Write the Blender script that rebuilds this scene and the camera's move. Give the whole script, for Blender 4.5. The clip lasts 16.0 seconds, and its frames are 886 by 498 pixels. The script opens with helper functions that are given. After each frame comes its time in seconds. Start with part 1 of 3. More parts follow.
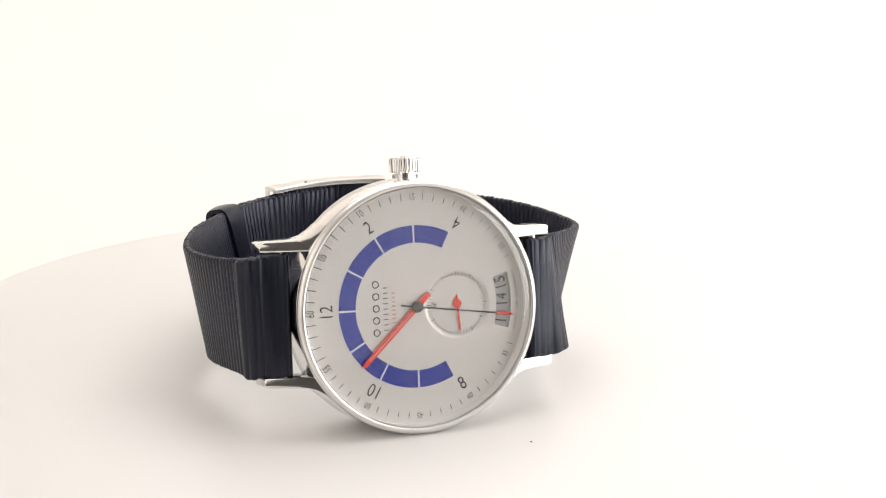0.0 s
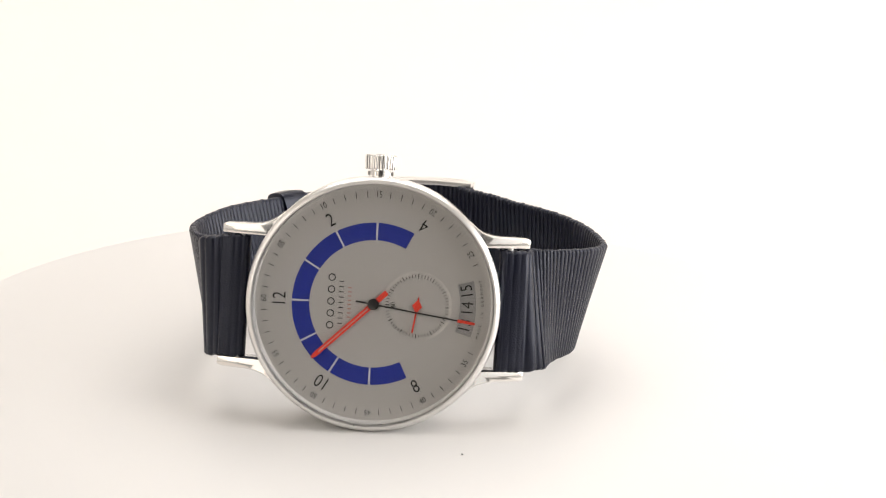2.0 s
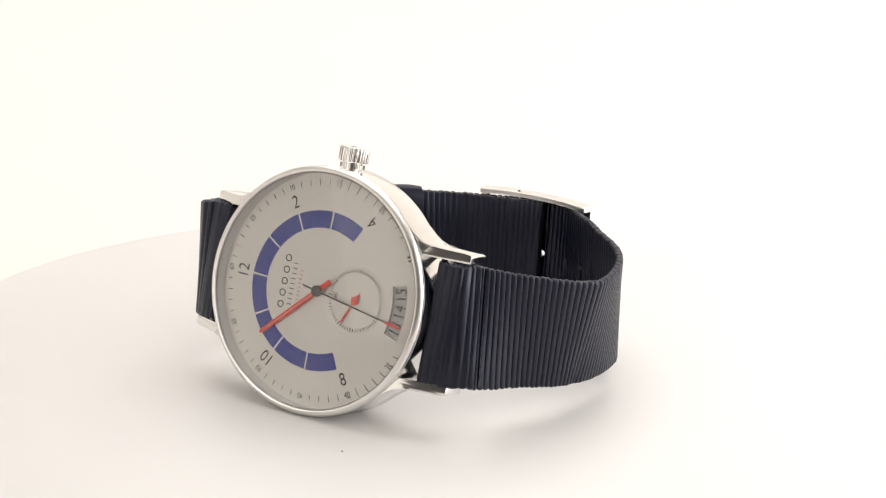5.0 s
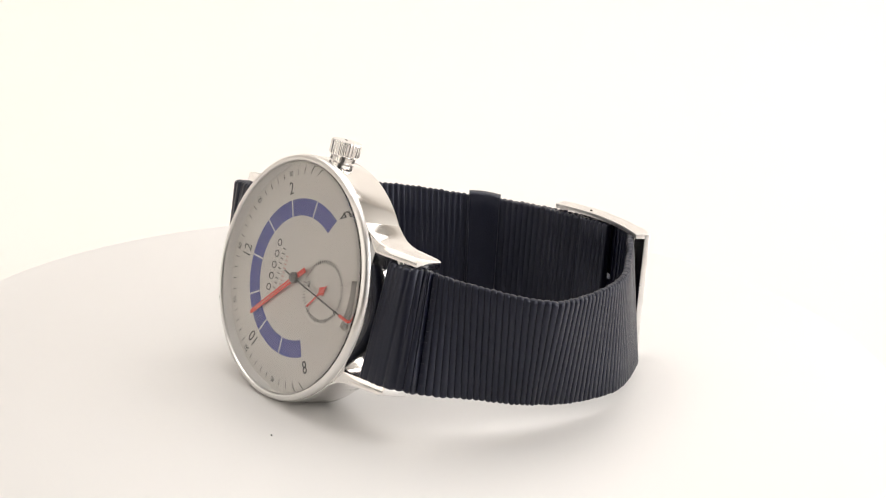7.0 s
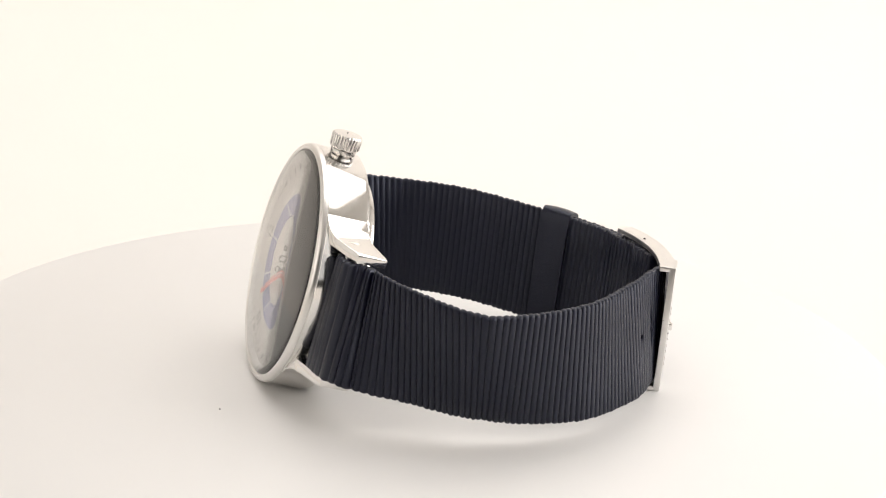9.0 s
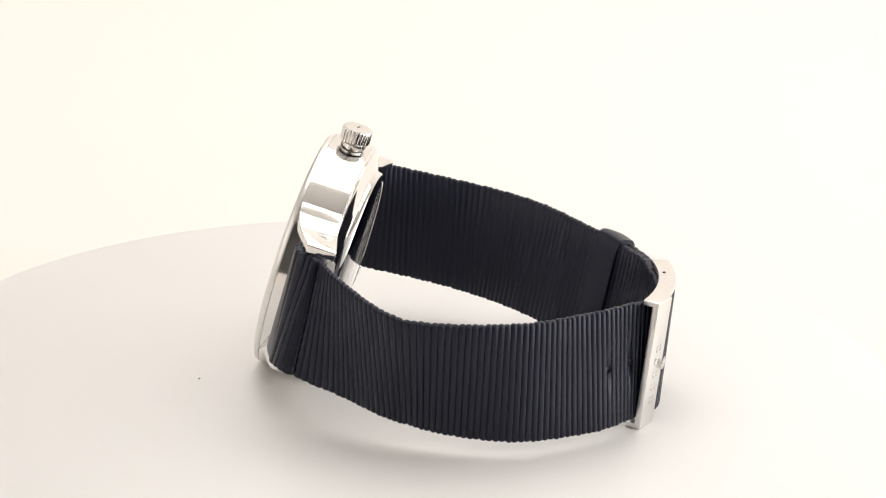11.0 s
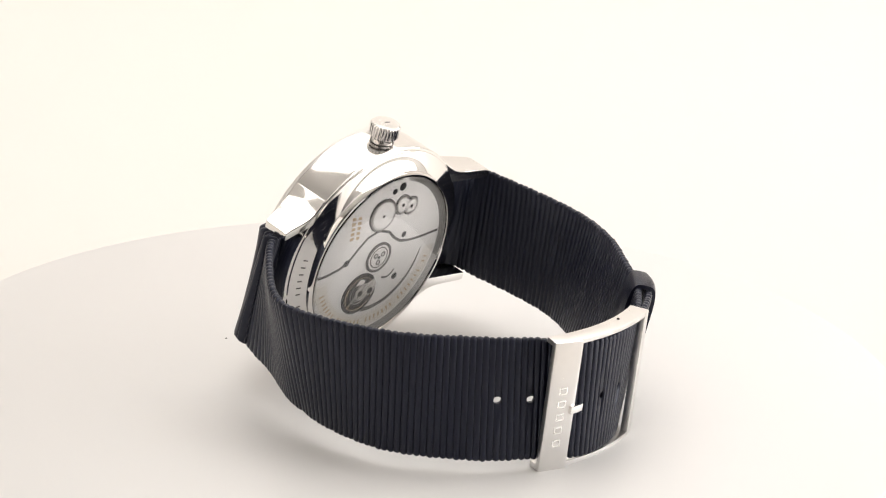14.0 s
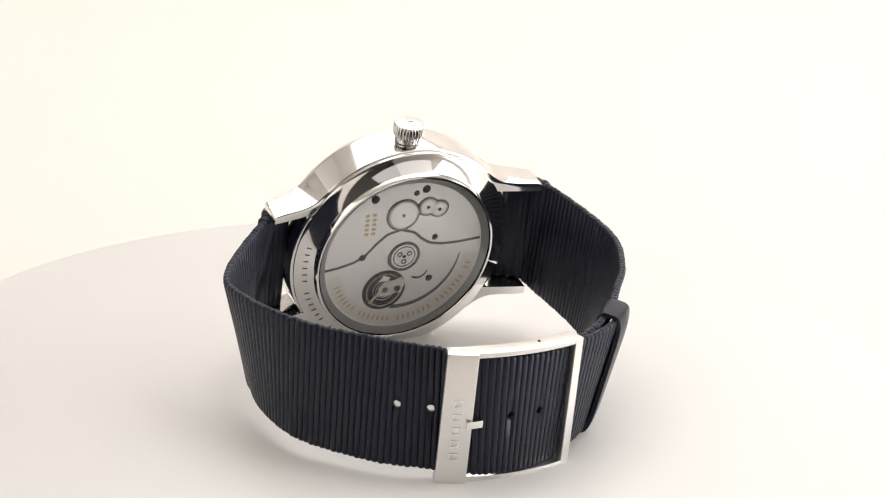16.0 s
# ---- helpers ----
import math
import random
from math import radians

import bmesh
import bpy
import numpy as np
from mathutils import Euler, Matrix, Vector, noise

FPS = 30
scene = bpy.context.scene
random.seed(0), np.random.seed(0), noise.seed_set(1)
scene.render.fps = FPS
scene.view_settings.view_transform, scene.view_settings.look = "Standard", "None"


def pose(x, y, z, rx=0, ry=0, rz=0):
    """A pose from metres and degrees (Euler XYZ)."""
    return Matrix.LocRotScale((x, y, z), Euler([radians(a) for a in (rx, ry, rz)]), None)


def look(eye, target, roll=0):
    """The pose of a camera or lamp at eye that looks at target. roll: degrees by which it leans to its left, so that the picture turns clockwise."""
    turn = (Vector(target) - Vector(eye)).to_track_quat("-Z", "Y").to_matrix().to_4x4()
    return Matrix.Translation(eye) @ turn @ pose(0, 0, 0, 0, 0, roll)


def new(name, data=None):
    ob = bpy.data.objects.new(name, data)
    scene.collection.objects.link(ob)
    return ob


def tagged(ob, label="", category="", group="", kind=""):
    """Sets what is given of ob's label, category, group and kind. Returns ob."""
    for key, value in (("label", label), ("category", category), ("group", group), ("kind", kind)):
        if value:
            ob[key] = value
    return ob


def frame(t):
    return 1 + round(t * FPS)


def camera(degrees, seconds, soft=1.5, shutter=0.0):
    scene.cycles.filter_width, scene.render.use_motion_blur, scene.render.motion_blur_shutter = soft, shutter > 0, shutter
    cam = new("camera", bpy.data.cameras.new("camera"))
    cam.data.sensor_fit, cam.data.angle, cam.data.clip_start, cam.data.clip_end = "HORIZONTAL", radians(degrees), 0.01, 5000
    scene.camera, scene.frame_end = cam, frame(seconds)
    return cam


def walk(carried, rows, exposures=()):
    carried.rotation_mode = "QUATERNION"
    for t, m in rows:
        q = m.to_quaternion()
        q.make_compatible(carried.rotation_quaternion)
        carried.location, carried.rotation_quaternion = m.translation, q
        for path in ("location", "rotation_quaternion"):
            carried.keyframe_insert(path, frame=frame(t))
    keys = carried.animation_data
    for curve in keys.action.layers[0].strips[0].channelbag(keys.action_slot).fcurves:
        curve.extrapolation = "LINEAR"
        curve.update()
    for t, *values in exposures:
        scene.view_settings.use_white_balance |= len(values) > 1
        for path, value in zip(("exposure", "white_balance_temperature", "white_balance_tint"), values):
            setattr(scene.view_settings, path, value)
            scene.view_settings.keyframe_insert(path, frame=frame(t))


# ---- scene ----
# One length unit U of the plan is 0.97 mm (the case is 41 mm across).
U = 0.00097
cam = camera(20.512, 16.0, soft=1.15)
EYE, TARGET, ROLL = (0.0, -0.38852, 0.15558), (0.00621, -0.00996, 0.02653), 2.287
walk(cam, [(0.0, look(EYE, TARGET, ROLL)), (16.0, look(EYE, TARGET, ROLL))],
     exposures=[(0.0, 0.02), (4.5, 0.02), (10.0, -0.08), (16.0, -0.08)])

# pose of the watch head (x to 3 o'clock, y to 12, z out of the dial) on the turntable at 0 s
HEAD = Matrix(((-0.07212, -0.93333, 0.35170, 2.310 * U),
               (0.24387, -0.35841, -0.90115, -19.576 * U),
               (0.96712, 0.02077, 0.25346, 20.264 * U),
               (0, 0, 0, 1)))
# the dial and its pointers lie this deep under the bezel's seat
FACE = HEAD @ Matrix.Translation((0, 0, -0.8 * U))
# turntable angle in degrees
TURN = [(0.0, 0.0), (0.5, -5.29), (1.0, -10.6), (1.5, -15.92), (2.0, -21.27), (2.5, -26.62), (3.0, -31.97), (3.5, -37.35),
        (4.0, -42.75), (4.5, -48.13), (5.4, -57.75), (6.2, -66.3), (7.0, -74.9), (7.5, -80.41), (8.0, -86.07), (8.8, -95.3),
        (9.7, -105.8), (10.5, -115.05), (11.0, -120.77), (11.5, -126.4), (12.0, -131.92), (12.5, -137.36), (13.0, -142.83),
        (13.5, -148.35), (14.0, -153.95), (14.5, -159.54), (15.0, -165.17), (15.5, -170.76), (16.0, -176.4)]

# ---- light ----
world = bpy.data.worlds.new("studio_air")
scene.world = world
world.use_nodes = True
world.node_tree.nodes["Background"].inputs[0].default_value = (1.0, 0.98, 0.95, 1)
world.node_tree.nodes["Background"].inputs[1].default_value = 0.2


def softbox(name, eye, target, wide, high, power, colour):
    data = bpy.data.lights.new(name, "AREA")
    data.shape, data.size, data.size_y, data.energy, data.color = "RECTANGLE", wide, high, power, colour
    ob = new(name, data)
    ob.matrix_basis = look(eye, target)
    return ob


softbox("softbox_top", (0.09, 0.30, 0.68), (0.08, 0.20, 0.0), 0.85, 0.70, 4.6, (1.0, 0.968, 0.945))
softbox("softbox_front_right", (0.60, -0.52, 0.34), (0.0, 0.02, 0.05), 0.8, 0.60, 1.0, (1.0, 0.97, 0.94))
softbox("softbox_front_left", (-0.60, -0.46, 0.38), (0.0, 0.05, 0.05), 1.0, 0.70, 2.4, (1.0, 0.925, 0.83))
softbox("softbox_right", (0.69, -0.04, 0.20), (0.0, 0.02, 0.03), 0.64, 0.38, 4.0, (1.0, 0.98, 0.98))


# ---- materials ----
def material(name, colour, rough, metal=0.0, noise_scale=0.0, mix=0.0, dark=None, bump=0.0, bump_scale=0.0, coat=0.0,
             rough_var=0.0, stretch=(1, 1, 1)):
    m = bpy.data.materials.new(name)
    m.use_nodes = True
    nt = m.node_tree
    b = nt.nodes["Principled BSDF"]
    b.inputs["Base Color"].default_value = (*colour, 1)
    b.inputs["Roughness"].default_value = rough
    b.inputs["Metallic"].default_value = metal
    b.inputs["Coat Weight"].default_value = coat
    tc = nt.nodes.new("ShaderNodeTexCoord")
    mp = nt.nodes.new("ShaderNodeMapping")
    mp.inputs["Scale"].default_value = stretch
    nt.links.new(tc.outputs["Object"], mp.inputs["Vector"])
    if noise_scale:
        n = nt.nodes.new("ShaderNodeTexNoise")
        n.inputs["Scale"].default_value = noise_scale
        n.inputs["Detail"].default_value = 5
        nt.links.new(mp.outputs[0], n.inputs["Vector"])
        if mix:
            r = nt.nodes.new("ShaderNodeMix")
            r.data_type = "RGBA"
            d = dark or tuple(c * 0.6 for c in colour)
            r.inputs["A"].default_value = (*colour, 1)
            r.inputs["B"].default_value = (*d, 1)
            mm = nt.nodes.new("ShaderNodeMath")
            mm.operation = "MULTIPLY"
            mm.inputs[1].default_value = mix
            nt.links.new(n.outputs["Fac"], mm.inputs[0])
            nt.links.new(mm.outputs[0], r.inputs["Factor"])
            nt.links.new(r.outputs["Result"], b.inputs["Base Color"])
        if rough_var:
            ra = nt.nodes.new("ShaderNodeMapRange")
            ra.inputs["To Min"].default_value = max(0.0, rough - rough_var)
            ra.inputs["To Max"].default_value = rough + rough_var
            nt.links.new(n.outputs["Fac"], ra.inputs["Value"])
            nt.links.new(ra.outputs[0], b.inputs["Roughness"])
    if bump:
        n2 = nt.nodes.new("ShaderNodeTexNoise")
        n2.inputs["Scale"].default_value = bump_scale
        n2.inputs["Detail"].default_value = 4
        nt.links.new(mp.outputs[0], n2.inputs["Vector"])
        bp = nt.nodes.new("ShaderNodeBump")
        bp.inputs["Strength"].default_value = bump
        bp.inputs["Distance"].default_value = 0.0001
        nt.links.new(n2.outputs["Fac"], bp.inputs["Height"])
        nt.links.new(bp.outputs[0], b.inputs["Normal"])
    return m


STEEL = material("polished_steel", (0.80, 0.785, 0.765), 0.11, 1.0, 900, 0.0, rough_var=0.04)
POLISH = material("mirror_steel", (0.80, 0.785, 0.765), 0.05, 1.0, 900, 0.0, rough_var=0.02)
STEEL_SATIN = material("satin_steel", (0.78, 0.765, 0.745), 0.30, 1.0, 700, 0.15, rough_var=0.06)
BLUE = material("blue_enamel", (0.018, 0.035, 0.32), 0.32, 0.0, 1500, 0.25)
RED = material("red_lacquer", (0.85, 0.06, 0.03), 0.35, 0.0, 1500, 0.1)
BLACK_PRINT = material("black_print", (0.010, 0.009, 0.009), 0.6)
TICK_PRINT = material("fine_grey_print", (0.045, 0.042, 0.04), 0.6)
GREY_PRINT = material("grey_print", (0.03, 0.028, 0.027), 0.6)
PALE_PRINT = material("pale_print", (0.75, 0.75, 0.78), 0.4)
RED_PRINT = material("pale_red_print", (0.62, 0.36, 0.31), 0.5)
GOLD_PRINT = material("gold_print", (0.60, 0.45, 0.28), 0.4, 0.4)
HAND_GREY = material("ruthenium_hand", (0.12, 0.115, 0.11), 0.3, 1.0)
DIAL = material("silver_dial", (0.74, 0.71, 0.67), 0.36, 0.6, 2500, 0.10, bump=0.05, bump_scale=9000)
FLANGE = material("pale_flange", (0.76, 0.74, 0.71), 0.5, 0.0, 2500, 0.1)
DATE_PAPER = material("date_disc_grey", (0.42, 0.41, 0.40), 0.5, 0.0, 2000, 0.15)
ROTOR = material("rhodium_plate", (0.93, 0.90, 0.86), 0.42, 0.10, 1200, 0.15, bump=0.06, bump_scale=5000)
RIBBED = material("ribbed_rhodium_plate", (0.93, 0.90, 0.86), 0.36, 0.12, 1200, 0.15)
rt = RIBBED.node_tree
wv, bp = rt.nodes.new("ShaderNodeTexWave"), rt.nodes.new("ShaderNodeBump")
wv.wave_profile, wv.bands_direction = "SAW", "Y"
wv.inputs["Scale"].default_value, wv.inputs["Distortion"].default_value = 180.0, 0.15
bp.inputs["Strength"].default_value, bp.inputs["Distance"].default_value = 0.6, 0.00006
rt.links.new(next(n for n in rt.nodes if n.type == "TEX_COORD").outputs["Object"], wv.inputs["Vector"])
rt.links.new(wv.outputs["Fac"], bp.inputs["Height"])
rt.links.new(bp.outputs[0], rt.nodes["Principled BSDF"].inputs["Normal"])
ROTOR_DARK = material("dark_metal_and_slot_shade", (0.16, 0.15, 0.14), 0.35, 0.9)
RIM_SHADE = material("rim_shade_grey", (0.36, 0.345, 0.325), 0.35, 0.5, 900, 0.2)
DARK = material("dark_metal_and_shade", (0.03, 0.028, 0.026), 0.5, 0.3)
BAND = material("pale_champagne_band", (0.86, 0.81, 0.73), 0.4, 0.15, 1500, 0.15)
BRASS = material("brass_wheel", (0.60, 0.50, 0.36), 0.25, 1.0)
FABRIC = material("navy_black_grosgrain", (0.0035, 0.0041, 0.0130), 0.33, 0.0, 700, 0.5, (0.004, 0.004, 0.006),
                  bump=0.5, bump_scale=3800)
FABRIC.node_tree.nodes["Principled BSDF"].inputs["Specular IOR Level"].default_value = 0.42
# yarns run along the strap, so the sheen spreads across them
FABRIC.node_tree.nodes["Principled BSDF"].inputs["Anisotropic"].default_value = 0.75
FABRIC.node_tree.nodes["Principled BSDF"].inputs["Anisotropic Rotation"].default_value = 0.25
tn = FABRIC.node_tree.nodes.new("ShaderNodeTangent")
tn.direction_type, tn.axis = "RADIAL", "Z"
FABRIC.node_tree.links.new(tn.outputs[0], FABRIC.node_tree.nodes["Principled BSDF"].inputs["Tangent"])
FABRIC.node_tree.nodes["Principled BSDF"].inputs["Specular Tint"].default_value = (0.80, 0.85, 1.0, 1)
TABLE_WHITE = material("white_turntable_lacquer", (0.715, 0.705, 0.692), 0.42, 0.0, 18, 0.10, (0.68, 0.67, 0.66), bump=0.04, bump_scale=900)
# the cream tint also carries the warm light on the sweep's left
PAPER = material("warm_lit_cream_paper", (0.77, 0.732, 0.69), 0.8, 0.0, 9, 0.08, (0.74, 0.705, 0.665), bump=0.05, bump_scale=600)
FABRIC_WHITE = material("white_diffuser_cloth", (0.82, 0.81, 0.79), 0.9, 0.0, 12, 0.1, bump=0.1, bump_scale=900)
ROOM_GREY = material("unseen_room_grey", (0.28, 0.275, 0.27), 0.8, 0.0, 3, 0.15, bump=0.05, bump_scale=80)
GLASS = bpy.data.materials.new("sapphire_glass")
GLASS.use_nodes = True
gb = GLASS.node_tree.nodes["Principled BSDF"]
gb.inputs["Transmission Weight"].default_value = 1.0
gb.inputs["Roughness"].default_value = 0.0
gb.inputs["IOR"].default_value = 1.5
gb.inputs["Specular IOR Level"].default_value = 0.3


# ---- mesh tools (lengths in units U) ----
def part(name, bm, mat, parent=None, label="", smooth=True, m=None, angle=35):
    """Links a bmesh as one mesh object under parent."""
    me = bpy.data.meshes.new(name)
    bmesh.ops.recalc_face_normals(bm, faces=bm.faces)
    bm.to_mesh(me)
    bm.free()
    me.materials.append(mat)
    if smooth:
        me.shade_smooth()
        me.set_sharp_from_angle(angle=radians(angle))
    ob = new(name, me)
    if parent:
        ob.parent = parent
    if m is not None:
        ob.matrix_basis = m
    if label:
        tagged(ob, label)
    return ob


def lathe(profile, seg=160, closed=True, bm=None):
    """Turns (r, z) round the z axis. closed: the profile is a closed loop; else points with r = 0 end it."""
    bm = bm or bmesh.new()
    rings = []
    for r, z in profile:
        if r < 1e-6:
            rings.append([bm.verts.new((0, 0, z * U))])
        else:
            rings.append([bm.verts.new((r * U * math.cos(2 * math.pi * k / seg), r * U * math.sin(2 * math.pi * k / seg), z * U))
                          for k in range(seg)])
    pairs = list(zip(rings, rings[1:])) + ([(rings[-1], rings[0])] if closed else [])
    for a, b in pairs:
        for k in range(seg):
            j = (k + 1) % seg
            q = [a[k % len(a)], a[j % len(a)], b[j % len(b)], b[k % len(b)]]
            q = list(dict.fromkeys(q))
            if len(q) > 2:
                bm.faces.new(q)
    return bm


def prism(outline, z0, z1, bm=None):
    """A straight prism over a flat outline of (x, y)."""
    bm = bm or bmesh.new()
    lo = [bm.verts.new((x * U, y * U, z0 * U)) for x, y in outline]
    hi = [bm.verts.new((x * U, y * U, z1 * U)) for x, y in outline]
    n = len(lo)
    bm.faces.new(lo[::-1])
    bm.faces.new(hi)
    for k in range(n):
        bm.faces.new((lo[k], lo[(k + 1) % n], hi[(k + 1) % n], hi[k]))
    return bm


def on_dial(r, deg):
    a = radians(deg)
    return r * math.sin(a), r * math.cos(a)


def sector(r0, r1, a0, a1, z0, z1, steps=24, bm=None):
    outline = [on_dial(r1, a0 + (a1 - a0) * k / steps) for k in range(steps + 1)]
    outline += [on_dial(r0, a1 + (a0 - a1) * k / steps) for k in range(steps + 1)]
    return prism(outline, z0, z1, bm)


def circle(x, y, r, n=32):
    return [(x + r * math.cos(2 * math.pi * k / n), y + r * math.sin(2 * math.pi * k / n)) for k in range(n)]


def gear(x, y, r, teeth, depth):
    out = []
    for k in range(teeth * 4):
        a = 2 * math.pi * k / (teeth * 4)
        q = r if k % 4 < 2 else r - depth
        out.append((x + q * math.cos(a), y + q * math.sin(a)))
    return out


def bar(x, y, wide, high, deg=0.0):
    """Outline of a small rectangle, turned clockwise by deg."""
    c, s = math.cos(radians(-deg)), math.sin(radians(-deg))
    return [(x + c * u - s * v, y + s * u + c * v) for u, v in
            ((-wide / 2, -high / 2), (wide / 2, -high / 2), (wide / 2, high / 2), (-wide / 2, high / 2))]


def lettering(name, text, size, x, y, deg, z, mat, parent, squeeze=0.85, thick=0.0):
    """Written characters as a thin mesh, their tops turned clockwise by deg."""
    cu = bpy.data.curves.new(name, "FONT")
    cu.body, cu.size, cu.align_x, cu.align_y, cu.extrude, cu.offset = text, size * 1.4, "CENTER", "CENTER", 0.02, thick
    cu.resolution_u = 4
    ob = bpy.data.objects.new(name, cu)
    scene.collection.objects.link(ob)
    me = bpy.data.meshes.new_from_object(ob.evaluated_get(bpy.context.evaluated_depsgraph_get()))
    bpy.data.objects.remove(ob)
    me.transform(Matrix.Translation((x * U, y * U, z * U)) @ Matrix.Rotation(radians(-deg), 4, "Z")
                 @ Matrix.Diagonal((squeeze * U, U, U, 1)))
    me.materials.clear()
    me.materials.append(mat)
    made = new(name, me)
    made.parent = parent
    return made


# ---- the setting ----
def build_setting():
    # paper sweep: table sheet that curves up into the back wall
    prof = [(-0.46, -0.022)]
    prof += [(0.42 + 0.25 * math.sin(a), -0.022 + 0.25 * (1 - math.cos(a))) for a in np.linspace(0, math.pi / 2, 24)]
    prof += [(0.67, 0.9)]
    bm = bmesh.new()
    rows = [[bm.verts.new((x, y, z)) for x in np.linspace(-0.75, 0.75, 9)] for y, z in prof]
    rows2 = [[bm.verts.new((v.co.x, v.co.y + 0.004, v.co.z - 0.006)) for v in row] for row in rows]
    for a, b in zip(rows, rows[1:]):
        for k in range(8):
            bm.faces.new((a[k], a[k + 1], b[k + 1], b[k]))
    for a, b in zip(rows2, rows2[1:]):
        for k in range(8):
            bm.faces.new((a[k], b[k], b[k + 1], a[k + 1]))
    ob = part("backdrop", bm, PAPER)
    tagged(ob, "seamless cream white paper sweep behind the turntable, warm light put into its tint", "backdrop", kind="structure")

    def slab(name, lo, hi, mat, label):
        bm = bmesh.new()
        bmesh.ops.create_cube(bm, size=1)
        for v in bm.verts:
            v.co = [l + (c + 0.5) * (h - l) for c, l, h in zip(v.co, lo, hi)]
        tagged(part(name, bm, mat, smooth=False), label, "wall", kind="structure")

    slab("wall_left", (-0.78, -0.95, -0.03), (-0.755, 0.70, 0.9), FABRIC_WHITE, "white cloth side wall of the photo tent")
    slab("wall_right", (0.755, -0.95, -0.03), (0.78, 0.70, 0.9), FABRIC_WHITE, "white cloth side wall of the photo tent")
    slab("ceiling", (-0.78, -0.95, 0.902), (0.78, 0.70, 0.92), FABRIC_WHITE, "white cloth top of the photo tent")
    # unseen room shell, added; its grey sets how dark the front reflections are
    slab("wall_front", (-1.6, -1.65, -0.8), (1.6, -1.6, 2.0), ROOM_GREY, "unseen grey room wall, added to darken reflections")
    slab("wall_room_left", (-1.65, -1.6, -0.8), (-1.6, 1.0, 2.0), ROOM_GREY, "unseen grey room wall, added to darken reflections")
    slab("wall_room_right", (1.6, -1.6, -0.8), (1.65, 1.0, 2.0), ROOM_GREY, "unseen grey room wall, added to darken reflections")
    slab("wall_room_back", (-1.6, 1.0, -0.8), (1.6, 1.05, 2.0), ROOM_GREY, "unseen grey room wall, added to darken reflections")
    slab("ceiling_room", (-1.65, -1.65, 2.0), (1.65, 1.05, 2.05), ROOM_GREY, "unseen grey room ceiling, added to close the set")
    slab("floor", (-1.65, -1.65, -0.85), (1.65, 1.05, -0.8), ROOM_GREY, "unseen grey room floor, added to close the set")


build_setting()


def build_turntable():
    r = 89.0
    plate = part("turntable", lathe([(0, -4.6), (r - 0.4, -4.6), (r, -4.2), (r, -0.8), (r - 0.25, -0.25), (r - 0.8, 0), (0, 0)], 192, closed=False), TABLE_WHITE)
    part("base", lathe([(0, -22), (r - 7, -22), (r - 6, -21.4), (r - 6, -6.4), (r - 7, -5.6), (0, -5.6)], 128, closed=False), TABLE_WHITE, plate)
    part("bearing_collar", lathe([(0, -5.6), (30, -5.6), (30, -4.6), (0, -4.6)], 64, closed=False), ROTOR_DARK, plate)
    return tagged(plate, "round white lacquered turntable under the watch", "turntable")


turntable = build_turntable()

bm = bmesh.new()
bmesh.ops.create_icosphere(bm, subdivisions=2, radius=0.17 * U)
for v in bm.verts:
    v.co = Vector((22.0 * U, -27.6 * U, 0.14 * U)) + Vector((v.co.x * 1.3, v.co.y * 0.8, v.co.z * 0.6)) * (1 + 0.4 * noise.noise(v.co * 9000))
crumb = part("dust_crumb", bm, GREY_PRINT)
tagged(crumb, "tiny dark dust crumb lying on the turntable", "dust")

# ---- the watch ----
watch = new("wristwatch")
watch.empty_display_size = 0.01
tagged(watch, "steel wristwatch, silver dial, navy woven strap, lying on a turntable", "watch")


